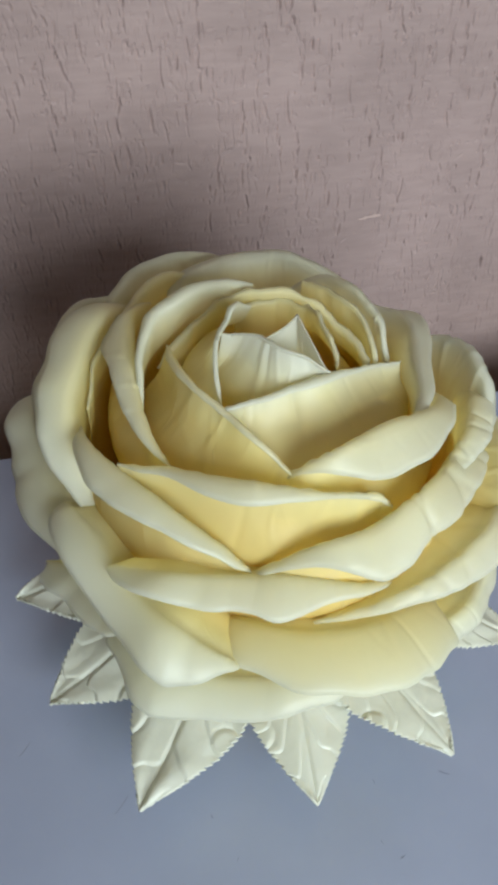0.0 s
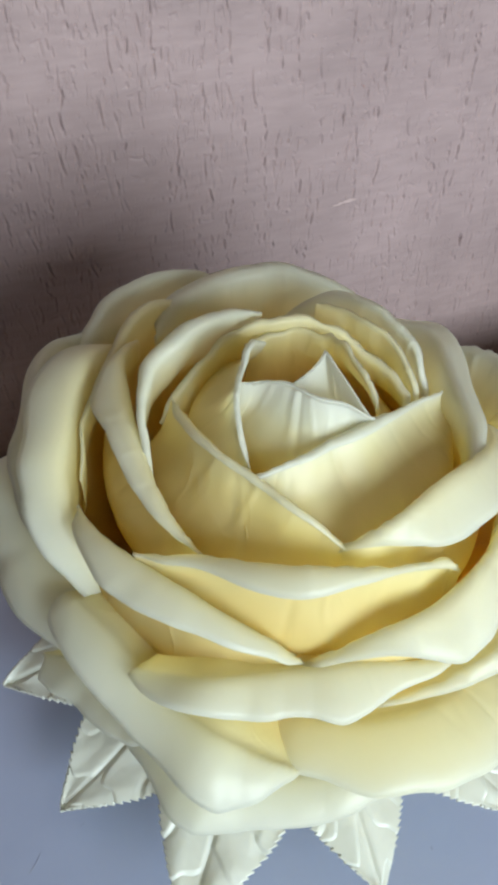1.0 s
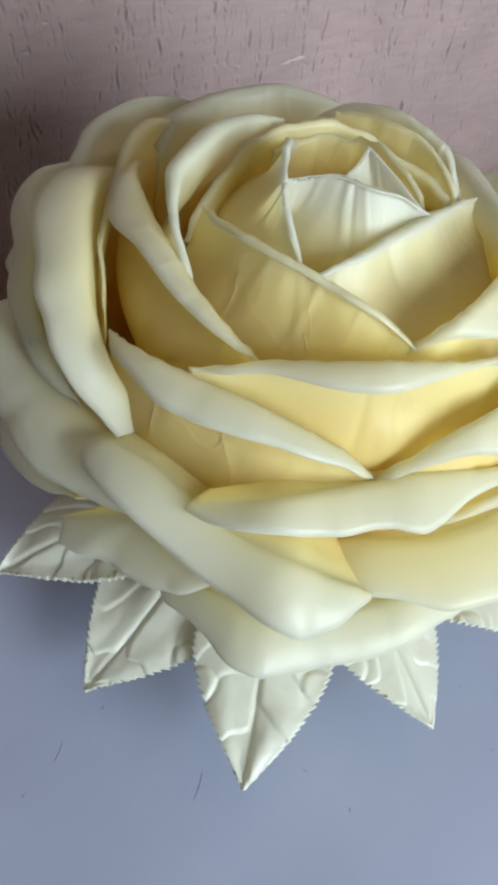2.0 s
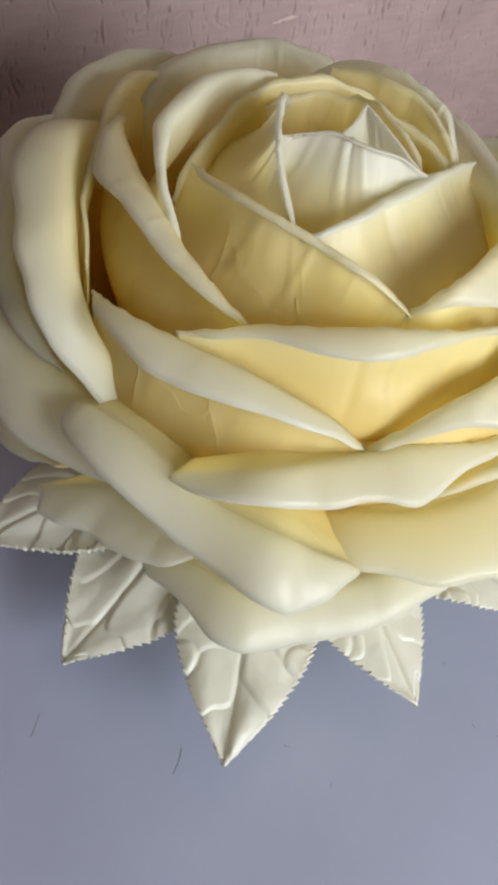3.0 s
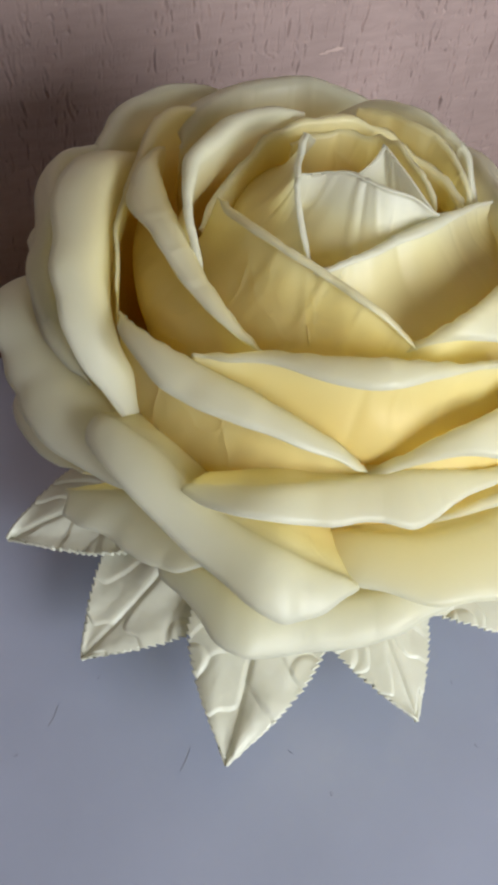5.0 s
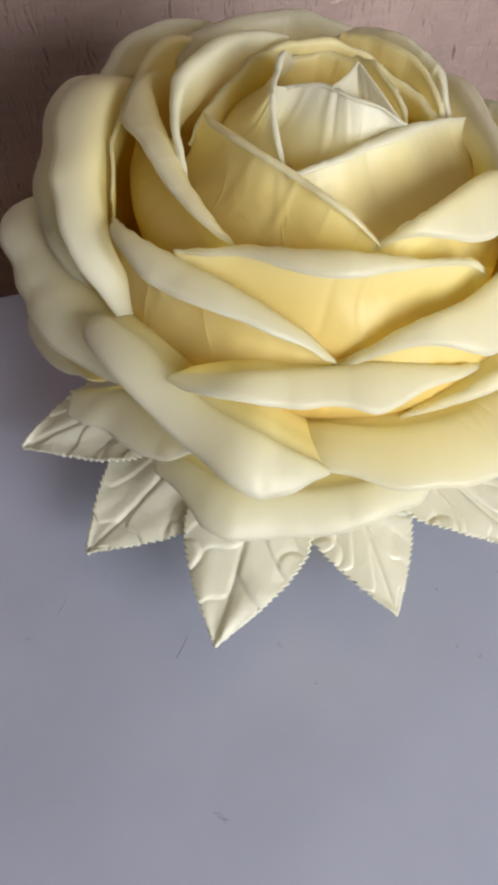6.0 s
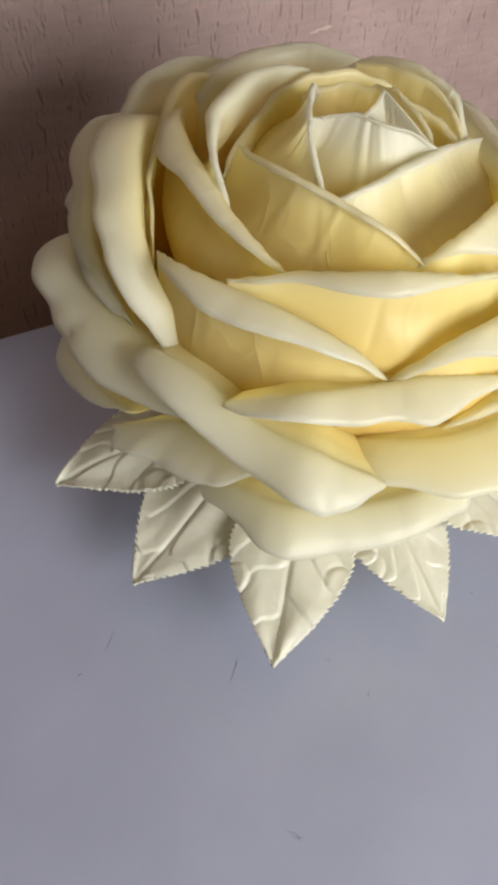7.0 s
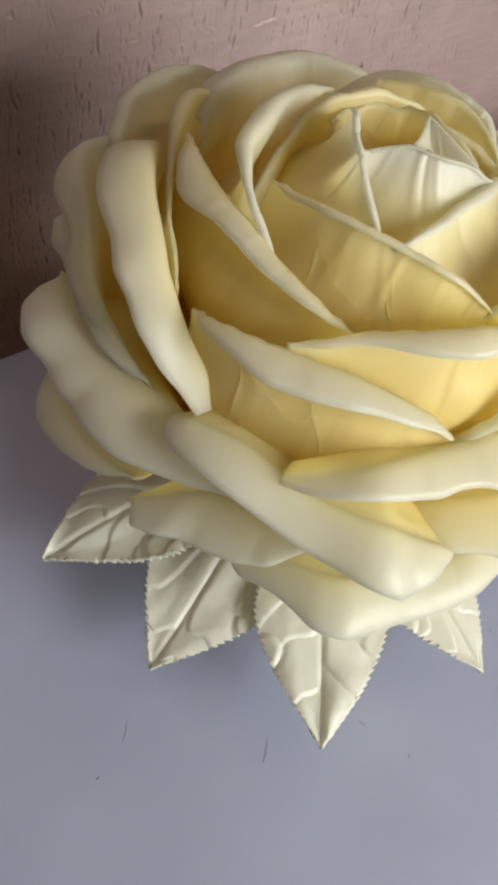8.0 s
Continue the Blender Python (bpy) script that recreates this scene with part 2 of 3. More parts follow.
def petal(crest, lip, belly, base=(38, 70), narrow=0.75, wave=1.0, thick=2.0, soft=(0, 0), taper=0.10, centre=(0, 0), pale=0.0, fuller=None, crumple=1.3, ruffle=0.0, roundness=1.0, folds=(), label=""):
    """One petal. crest: (degrees, radius, height) along its rim; lip: how far out and down the rim rolls at each of
    them; belly: (radius, height) of its fullest part, the height below the rim where it is negative; base: (radius, height) of its foot; soft: how far its two corners are rounded down; fuller: the belly at its other end; crumple: height of pressed ridges; ruffle: height of small waves along the rim; roundness: 1 for a rolled lip, 0 for a flat one;
    folds: pressed ridges, (place along the rim, lean, width, height). Millimetres."""
    nu, nv = 132, 56
    c = curve(crest, nu)
    l = curve(lip, nu)
    middle = (c[0, 0] + c[-1, 0]) / 2
    grid, tone, press = np.zeros((nu, nv, 3)), np.zeros((nu, nv)), np.zeros((nu, nv))
    seed = random.uniform(0, 100)
    for i in range(nu):
        u = i / (nu - 1)
        a, r, z = c[i]
        out, down = l[i]
        near = soft[0] * max(0, 1 - u / 0.22) ** 2 + soft[1] * max(0, 1 - (1 - u) / 0.22) ** 2
        z, out = z - near, out * (1 - min(1, near / 40))
        fade = min(1, u / taper, (1 - u) / taper)
        fade = fade * fade * (3 - 2 * fade)
        swell = 1 + 0.08 * noise.noise((u * 3.2 + seed, 7.1, 0.4)) + 0.10 * noise.noise((u * 11 + seed, 2.7, 5.5))
        out, down = 0.6 + out * fade * swell, down * fade * swell
        br, bz = belly if fuller is None else (belly[0] + (fuller[0] - belly[0]) * u, belly[1] + (fuller[1] - belly[1]) * u)
        if bz < 0:
            bz = z + bz
        low = ((base[0] + br) * 0.55, base[1] + (bz - base[1]) * 0.42)
        roll = max(0.5, min(out, 14))
        keys = [
            (base[0], base[1], 0.0),
            (*low, 0.25),
            (br, bz, 0.5),
            (r + (br - r) * 0.30 - roll * 0.30, z - (z - bz) * 0.40, 0.68),
            (r - roll * 0.22 * roundness, z - roll * 0.34 - 0.6, 0.80),
            (r + out * 0.10, z, 0.85),
            (r + out * 0.50, z + down * (0.48 - 0.28 * roundness) + out * 0.03 * roundness, 0.90),
            (r + out * 0.84, z + down * (0.82 - 0.26 * roundness), 0.95),
            (r + out, z + down, 1.0),
        ]
        p = curve(keys, 140)
        step = np.r_[0, np.cumsum(np.hypot(np.diff(p[:, 0]), np.diff(p[:, 1])))]
        s = np.linspace(0, step[-1], nv)
        pr, pz, pw = (np.interp(s, step, p[:, k]) for k in range(3))
        ang = np.radians(middle + (a - middle) * (narrow + (1 - narrow) * np.clip(pw / 0.7, 0, 1)))
        # foot-to-rim place for the painted fold light; pale lifts it towards the rim colour
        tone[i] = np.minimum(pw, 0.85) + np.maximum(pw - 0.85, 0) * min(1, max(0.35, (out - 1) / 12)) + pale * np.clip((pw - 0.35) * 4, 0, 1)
        grid[i, :, 0], grid[i, :, 1], grid[i, :, 2] = centre[0] + pr * np.cos(ang), centre[1] + pr * np.sin(ang), pz
        for j in range(nv):
            k = j / (nv - 1)
            w = noise.noise((u * 5 + seed, k * 2.2, seed * 0.7)) * 2.6 + noise.noise((u * 13 + seed, k * 3, 3.3)) * 0.7
            if ruffle:
                w += ruffle * (noise.noise((u * 15 + seed, 1.1, 2.2)) + 0.25 * noise.noise((u * 31 + seed, 4.1, 2.2))) * pw[j] ** 3 / wave
            bent = 0.5 * noise.noise((u * 4, pw[j] * 4, seed))
            ridge = 1 - abs(noise.noise((u * 8 + bent + seed, pw[j] * 3.4 + bent, seed))) * 9.0
            ridge = max(0.0, ridge)
            ridge = ridge * ridge * (3 - 2 * ridge)
            press[i, j] = 0.8 * crumple * ridge * max(0.0, 0.25 + noise.noise((u * 3 + seed, pw[j] * 3, 9.0))) * k
            for at, lean, wide, high in folds:
                press[i, j] += high * math.exp(-(((u - at - lean * (pw[j] - 0.75)) / wide) ** 2)) * min(1.0, max(0.0, (pw[j] - 0.35) * 4))
            grid[i, j, 0] += w * wave * k * math.cos(ang[j])
            grid[i, j, 1] += w * wave * k * math.sin(ang[j])
            grid[i, j, 2] += w * wave * k * 0.7
    side = np.cross(np.gradient(grid, axis=0), np.gradient(grid, axis=1))
    grid += side / (np.linalg.norm(side, axis=2, keepdims=True) + 1e-9) * press[:, :, None]
    v, f, uv = sheet(grid / 1000, thick / 1000)
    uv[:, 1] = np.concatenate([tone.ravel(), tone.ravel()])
    ob = mesh_object("petal", v, f, PETAL, rose, uv)
    if label:
        tagged(ob, label)
    return ob


# the heart: a folded flap with its peak, the front face and the petals hugging it
petal([(228, 60, 347), (240, 48, 351), (257, 33, 354), (263, 31, 355), (270, 50, 350), (275, 77, 340)], [(1, 0)] * 6, (80, 310), (55, 200), wave=0.3, taper=0.01, thick=1.2, centre=(15, 40), pale=0.2, crumple=1.1, label="folded flap at the heart")
petal([(172, 47, 350), (181, 32, 354), (206, 23, 357), (250, 25, 355), (284, 30, 350), (302, 44, 341)], [(0.8, -0.5)] * 6, (54, 306), (30, 180), wave=0.4, pale=0.2, thick=1.2, crumple=1.5, folds=((0.46, -0.25, 0.018, 0.80), (0.50, -0.20, 0.012, -0.64), (0.56, -0.3, 0.014, 0.56), (0.24, 0.05, 0.03, 0.24)))
petal([(112, 44, 344), (138, 43, 357), (159, 44, 353), (177, 49, 352), (189, 54, 346), (202, 59, 335), (214, 66, 322)], [(1, -1), (2, 0), (2, -1), (2, -1), (2, -1), (2, -1), (1, -1)], (80, 292), (34, 150), wave=0.5, pale=0.12, thick=1.2, ruffle=0.6)
petal([(118, 56, 336), (84, 56, 337), (60, 48, 339), (36, 37, 345), (-3, 34, 341), (-34, 40, 330)], [(2, -1)] * 6, (60, 290), (32, 150), wave=0.8, thick=1.2, ruffle=2.6)
petal([(159, 97, 300), (132, 76, 329), (106, 62, 342), (72, 57, 345), (38, 54, 336), (-3, 56, 326), (-24, 60, 311)], [(3, -1), (3, -1), (3, -1), (3, -1), (3, -1), (3, -1), (3, -1)], (76, 280), (36, 140), wave=2.0, thick=1.2, ruffle=3.2)
# the bud's outer pair
petal([(-6, 90, 316), (-22, 64, 329), (-52, 45, 338), (-93, 42, 337), (-124, 55, 332), (-142, 77, 328)], [(2, -1), (3, -1), (5, -2), (5, -2), (4, -2), (3, -1)], (99, 276), (40, 130), taper=0.03, pale=0.1, thick=1.2, folds=((0.12, 0.1, 0.013, 0.7), (0.22, 0.1, 0.013, 0.6), (0.36, 0.0, 0.014, 0.5), (0.62, 0.3, 0.013, 0.6)), narrow=0.4)
petal([(160, 89, 326), (183, 80, 334), (205, 78, 337), (226, 78, 332), (245, 85, 323), (257, 95, 309), (268, 98, 287)], [(5, -2), (5, -2), (4, -2), (4, -2), (4, -2), (2, -1), (1, 0)], (110, 262), (42, 120), thick=1.2, folds=((0.30, 0.25, 0.020, 0.6), (0.42, -0.35, 0.013, 0.6), (0.47, 0.30, 0.013, 0.6), (0.62, 0.30, 0.013, 0.3)))
# right of the bud, upright rims
petal([(66, 84, 338), (52, 74, 343), (36, 67, 345), (16, 65, 340), (-7, 67, 328), (-20, 72, 306)], [(2, -1)] * 6, (90, 268), (42, 120), thick=1.2)
petal([(84, 122, 300), (58, 104, 330), (42, 90, 340), (24, 83, 340), (8, 81, 332), (-7, 84, 304)], [(10, -4), (8, -3), (5, -2), (4, -2), (3, -1), (2, -1)], (102, 260), (46, 115), soft=(30, 0), thick=1.2, pale=0.1)
# left: thin upright rim, then the rolled strip
petal([(96, 74, 342), (119, 80, 349), (138, 89, 348), (151, 101, 341), (163, 105, 332), (177, 107, 319), (190, 111, 301)], [(6, -2), (8, -3), (10, -4), (8, -4), (4, -2), (3, -1), (1, 0)], (116, 262), (46, 110), thick=1.2, pale=0.1)
petal([(128, 139, 309), (142, 132, 322), (156, 120, 319), (172, 114, 319), (187, 114, 315), (202, 116, 309), (217, 119, 298)], [(2, 0), (5, -1), (21, -5), (16, -1), (12, -1), (7, -2), (1, 0)], (140, 262), (50, 105), soft=(2, 0), fuller=(127, 262), folds=((0.45, 0.0, 0.013, 0.4), (0.58, 0.0, 0.013, -0.4), (0.72, 0.0, 0.013, 0.3)))
# the second ring
petal([(203, 144, 297), (220, 125, 310), (242, 120, 318), (259, 117, 313), (277, 120, 303), (288, 124, 297), (293, 129, 282)], [(5, -3), (7, -1), (16, -5), (9, -3), (1, -2), (3, -5), (2, -4)], (131, 242), (50, 100), folds=((0.36, 0.15, 0.013, -0.7), (0.60, 0.3, 0.013, 0.6), (0.90, 0.1, 0.014, 0.8)))
petal([(255, 93, 293), (265, 101, 319), (277, 99, 328), (290, 96, 329), (305, 98, 328), (320, 106, 320), (334, 114, 306), (352, 123, 285)], [(1, 0), (4, -5), (12, -13), (25, -21), (30, -21), (23, -16), (18, -10), (16, -9)], (124, 244), (50, 105), wave=0.5, crumple=0.5, roundness=0.15, taper=0.05)
petal([(65, 148, 287), (42, 141, 290), (29, 136, 299), (15, 120, 304), (-3, 104, 310), (-27, 103, 313), (-46, 104, 316), (-62, 101, 307)], [(26, -15), (25, -17), (25, -12), (20, -9), (15, -7), (9, -3), (4, -1), (1, -1)], (112, 250), (50, 100), soft=(6, 0), crumple=2.0, roundness=0.15, taper=0.04, pale=0.1)
petal([(181, 154, 284), (193, 153, 294), (206, 145, 294), (221, 142, 291), (238, 141, 273), (250, 139, 242)], [(1, -1), (13, -4), (22, -5), (19, -3), (11, 0), (2, 0)], (152, 216), (52, 90), crumple=0.7)
petal([(122, 134, 304), (109, 142, 315), (94, 147, 314), (80, 149, 316), (65, 138, 315), (47, 129, 308)], [(9, -5), (15, -7), (17, -8), (17, -8), (15, -7), (10, -5)], (138, 246), (50, 100), soft=(4, 4), roundness=0.4, pale=0.1)
petal([(172, 150, 284), (162, 147, 301), (150, 143, 307), (137, 143, 313), (121, 146, 319), (102, 143, 312)], [(1, 0), (1, -1), (2, -1), (4, -2), (8, -5), (8, -6)], (150, -60), (56, 100), narrow=0.95, soft=(6, 12), thick=1.2)
petal([(-47, 132, 274), (-30, 140, 281), (-15, 150, 282), (2, 158, 275)], [(8, -4), (16, -7), (20, -9), (16, -9)], (142, 226), (52, 90), soft=(0, 20), crumple=2.0, roundness=0.5, folds=((0.2, 0.3, 0.02, 0.9), (0.34, -0.3, 0.016, 1.1), (0.5, 0.2, 0.02, 1.0), (0.66, -0.2, 0.016, 1.1), (0.8, 0.3, 0.02, 0.9)))
petal([(-118, 138, 233), (-95, 139, 278), (-77, 139, 286), (-60, 137, 293), (-35, 136, 276), (-14, 158, 252)], [(1, 0), (12, -7), (30, -22), (24, -22), (28, -19), (18, -11)], (150, 212), (54, 85), soft=(0, 4), crumple=2.0, roundness=0.4, taper=0.05, folds=((0.55, 0.2, 0.013, 1.44), (0.62, -0.2, 0.013, 1.60), (0.70, 0.3, 0.013, 1.28), (0.78, -0.3, 0.013, 1.60), (0.86, 0.2, 0.013, 1.28)))
# the left flank
petal([(129, 157, 302), (145, 156, 314), (163, 157, 308), (174, 162, 297), (183, 163, 276), (190, 153, 238), (196, 147, 188)], [(19, -7), (27, -6), (28, -6), (25, -7), (22, -6), (16, -3), (2, 0)], (152, 215), (54, 85), soft=(6, 0), taper=0.09, crumple=0.45, wave=0.4)
petal([(134, 179, 281), (121, 188, 296), (105, 190, 301), (90, 187, 287)], [(8, -5), (9, -6), (9, -6), (8, -5)], (172, 220), (54, 80), soft=(2, 3), crumple=0.45, roundness=0.5, pale=0.1)
petal([(105, 183, 267), (124, 187, 283), (136, 199, 291), (151, 190, 283), (162, 189, 260), (172, 177, 234)], [(8, -4), (8, -6), (15, -20), (9, -12), (12, -3), (5, -1)], (178, -60), (56, 75), soft=(2, 3), crumple=0.45, roundness=0.6, pale=0.1)
petal([(136, 210, 244), (146, 202, 254), (157, 194, 257), (169, 185, 244), (179, 171, 222)], [(7, -3), (8, -7), (7, -7), (9, -6), (3, -1)], (178, -60), (56, 72), soft=(2, 2), crumple=0.45, roundness=0.6, pale=0.1)
# the open outer ring
petal([(38, 164, 246), (24, 169, 268), (13, 170, 285), (2, 168, 290), (-7, 168, 278), (-14, 168, 258)], [(8, -8), (10, -8), (10, -8), (8, -6), (8, -6), (6, -6)], (160, 212), (54, 80), soft=(8, 8), crumple=2.0, roundness=0.5, folds=((0.2, 0.3, 0.02, 0.9), (0.34, -0.3, 0.016, 1.1), (0.5, 0.2, 0.02, 1.0), (0.66, -0.2, 0.016, 1.1), (0.8, 0.3, 0.02, 0.9)), pale=0.1)
petal([(203, 172, 209), (224, 168, 251), (238, 153, 253), (249, 144, 251), (258, 141, 250), (269, 144, 245), (281, 151, 237), (295, 148, 221)], [(1, 0), (20, -2), (26, -8), (27, -8), (33, -10), (16, -6), (8, -2), (4, -2)], (122, -22), (56, 75), soft=(0, 5), crumple=0.7, roundness=0.7, folds=((0.16, 0.0, 0.013, 0.25), (0.28, 0.1, 0.013, -0.20), (0.36, 0.0, 0.013, 0.25), (0.46, -0.1, 0.013, 0.25), (0.55, 0.1, 0.013, -0.25), (0.64, 0.0, 0.013, 0.25)))
petal([(-101, 144, 190), (-90, 153, 206), (-72, 165, 230), (-57, 172, 240), (-42, 178, 242), (-26, 182, 232)], [(1, 0), (2, -2), (9, -7), (17, -13), (25, -20), (22, -20)], (134, -20), (58, 70), soft=(8, 10), crumple=2.0, roundness=0.5, folds=((0.2, 0.3, 0.02, 0.9), (0.34, -0.3, 0.016, 1.1), (0.5, 0.2, 0.02, 1.0), (0.66, -0.2, 0.016, 1.1), (0.8, 0.3, 0.02, 0.9)))
petal([(10, 178, 232), (-8, 186, 244), (-22, 190, 245), (-40, 188, 232)], [(12, -12), (16, -14), (16, -14), (14, -14)], (150, -24), (58, 70), soft=(14, 10), roundness=0.5, folds=((0.2, 0.3, 0.02, 0.9), (0.34, -0.3, 0.016, 1.1), (0.5, 0.2, 0.02, 1.0), (0.66, -0.2, 0.016, 1.1), (0.8, 0.3, 0.02, 0.9)))
petal([(188, 176, 229), (193, 174, 235), (204, 168, 234), (220, 175, 225), (232, 182, 224), (238, 183, 216), (244, 184, 207), (249, 184, 194)], [(7, -5), (19, -9), (33, -7), (27, -14), (33, -16), (31, -15), (15, -7), (1, 0)], (138, -18), (58, 65), soft=(2, 0), taper=0.02, crumple=0.3)
petal([(234, 141, 188), (249, 152, 203), (266, 160, 205), (282, 162, 201), (295, 158, 188), (310, 157, 167)], [(12, -4), (33, -8), (46, -12), (49, -14), (47, -15), (33, -15)], (140, -14), (58, 60), soft=(0, 2), crumple=2.0, roundness=0.9, pale=-0.08)
petal([(147, 206, 228), (158, 196, 237), (169, 181, 225), (182, 168, 218), (196, 164, 206), (211, 162, 198)], [(6, -6), (33, -13), (38, -19), (42, -20), (23, -11), (8, -3)], (150, -30), (58, 62), soft=(4, 3), crumple=0.45)
petal([(202, 161, 128), (218, 173, 147), (229, 181, 156), (238, 175, 154), (252, 170, 155), (264, 168, 158), (281, 165, 152)], [(15, -8), (21, -9), (37, -14), (31, -15), (28, -14), (26, -13), (19, -10)], (130, -14), (56, 55), soft=(2, 2), crumple=0.45)
petal([(186, 200, 154), (198, 171, 175), (212, 170, 180), (224, 166, 188), (240, 158, 185)], [(16, -10), (29, -18), (25, -17), (13, -7), (3, -1)], (140, -18), (56, 55), soft=(3, 4), crumple=0.45, roundness=0.6)
petal([(139, 192, 130), (154, 204, 137), (168, 199, 140), (181, 182, 142)], [(10, -7), (17, -13), (15, -9), (5, -2)], (150, -18), (56, 45), soft=(3, 3), crumple=0.45)
petal([(-68, 170, 160), (-50, 184, 162), (-34, 188, 158), (-14, 186, 156)], [(10, -14), (14, -18), (14, -18), (10, -14)], (140, -18), (56, 55), soft=(8, 10))


def lathe(name, profile, n, mat, parent, label=""):
    verts, faces = [], []
    for r, z in profile:
        for k in range(n):
            a = 2 * math.pi * k / n
            verts.append((r * math.cos(a), r * math.sin(a), z))
    for j in range(len(profile) - 1):
        for k in range(n):
            faces.append((j * n + k, j * n + (k + 1) % n, (j + 1) * n + (k + 1) % n, (j + 1) * n + k))
    faces += [tuple(range(n))[::-1], tuple((len(profile) - 1) * n + k for k in range(n))]
    ob = mesh_object(name, verts, faces, mat, parent, [(0.5, 0.2)] * len(verts))
    return tagged(ob, label) if label else ob


# unseen filler added inside: carries the rose and stops light leaking between petals
lathe("core", [(0.05, 0.0), (0.06, 0.004), (0.06, 0.05), (0.05, 0.08), (0.06, 0.14), (0.07, 0.2), (0.06, 0.26), (0.035, 0.30), (0.01, 0.315)], 48, PETAL, rose, "unseen foam core and foot, added for support and to block light")


def leaf(angle, tip_r, tip_z, width, length, tilt=0.0, base_z=0.085):
    """A pressed foam leaf with a toothed edge, a midrib and curved side veins."""
    nu, nv = 61, 241
    grid = np.zeros((nu, nv, 3))
    seed = random.uniform(0, 50)
    discs = [(random.uniform(0.36, 0.62), side, random.uniform(0.011, 0.016)) for side in (-1, 1)]
    for j in range(nv):
        v = j / (nv - 1)
        shape = max(0.0, math.sin(math.pi * min(1, v ** 0.8 * 0.95 + 0.05))) ** 0.9
        shape = 0.7 * shape + 0.3 * min(1.0, (1 - v) / 0.58) * min(1.0, v * 4)
        tooth = 0.0034 * ((v * 30 + 0.6 * noise.noise((v * 9, seed, 0.0))) % 1.0)
        half = max(width / 2 * shape, 0.0006)
        for i in range(nu):
            s = 2 * i / (nu - 1) - 1
            x, y = v * length, s * half
            y -= math.copysign(min(tooth, half * 0.75) * max(0.0, (abs(s) - 0.88) / 0.12), s)
            q = abs(y) / (width / 2)
            side = 0.13 if s > 0 else 0.0
            mid = math.exp(-((y / 0.0022) ** 2))
            # side veins bow towards the tip; each field between them swells up to the next vein and drops
            bend = 0.26 * noise.noise((v * 2.5 + seed, s * 1.5, 1.7))
            f = (v + side + bend - 0.42 * q - 0.30 * q * q) * 2.9
            part = f % 1.0
            swell = part ** 0.7 * min(1.0, (1 - part) * 11)
            h = 0.0018 * swell * (1 - mid) * (1 - 0.6 * q ** 3) - 0.0010 * mid
            for dv, ds, dr in discs:
                d = math.hypot(x - dv * length, y - ds * width * 0.40) / dr
                h += 0.0014 * max(0.0, min(1.0, (1.0 - d) * 3)) * (1 - mid) - 0.0007 * math.exp(-(((d - 1.05) * 6) ** 2))
            h += 0.005 * noise.noise((v * 3 + seed, s * 1.3, 0.5)) - 0.010 * q * q * (0.5 + tilt * s)
            h += 0.0007 * noise.noise((x * 60, y * 90, seed)) + 0.0002 * noise.noise((x * 200, y * 200, seed))
            grid[i, j] = (x - length, y, h)
    rise = base_z - tip_z
    lean = math.asin(max(-0.9, min(0.9, rise / length)))
    v, f, uv = sheet(grid, 0.0022)
    ob = mesh_object("leaf", v, f, LEAF, rose, uv)
    a = radians(angle)
    ob.matrix_local = Matrix.Translation((tip_r * math.cos(a), tip_r * math.sin(a), tip_z)) @ Matrix.Rotation(a, 4, "Z") @ Matrix.Rotation(lean, 4, "Y")
    return tagged(ob, "pearly cream leaf with toothed edge")


leaf(175.4, 0.240, 0.046, 0.100, 0.145)
leaf(203.1, 0.235, 0.040, 0.110, 0.145)
leaf(233.3, 0.254, 0.052, 0.102, 0.150)
leaf(267.0, 0.227, 0.046, 0.096, 0.140)
leaf(296.4, 0.241, 0.062, 0.096, 0.145)
leaf(329.0, 0.246, 0.056, 0.088, 0.145)

# ---------------------------------------------------------------- the table
table = tagged(new("table"), "plain white laminate table, pulled a little away from the wall", "table")
table.location = (0.2, 0.1, 0)
box_object("tabletop", (-1.0, -0.75, -0.03), (1.0, 0.641, 0.0), TABLE, table, 0.0015)
for x in (-0.94, 0.94):
    for y in (-0.69, 0.58):
        box_object("leg", (x - 0.025, y - 0.025, FLOOR), (x + 0.025, y + 0.025, -0.03), FRAME, table, 0.003)


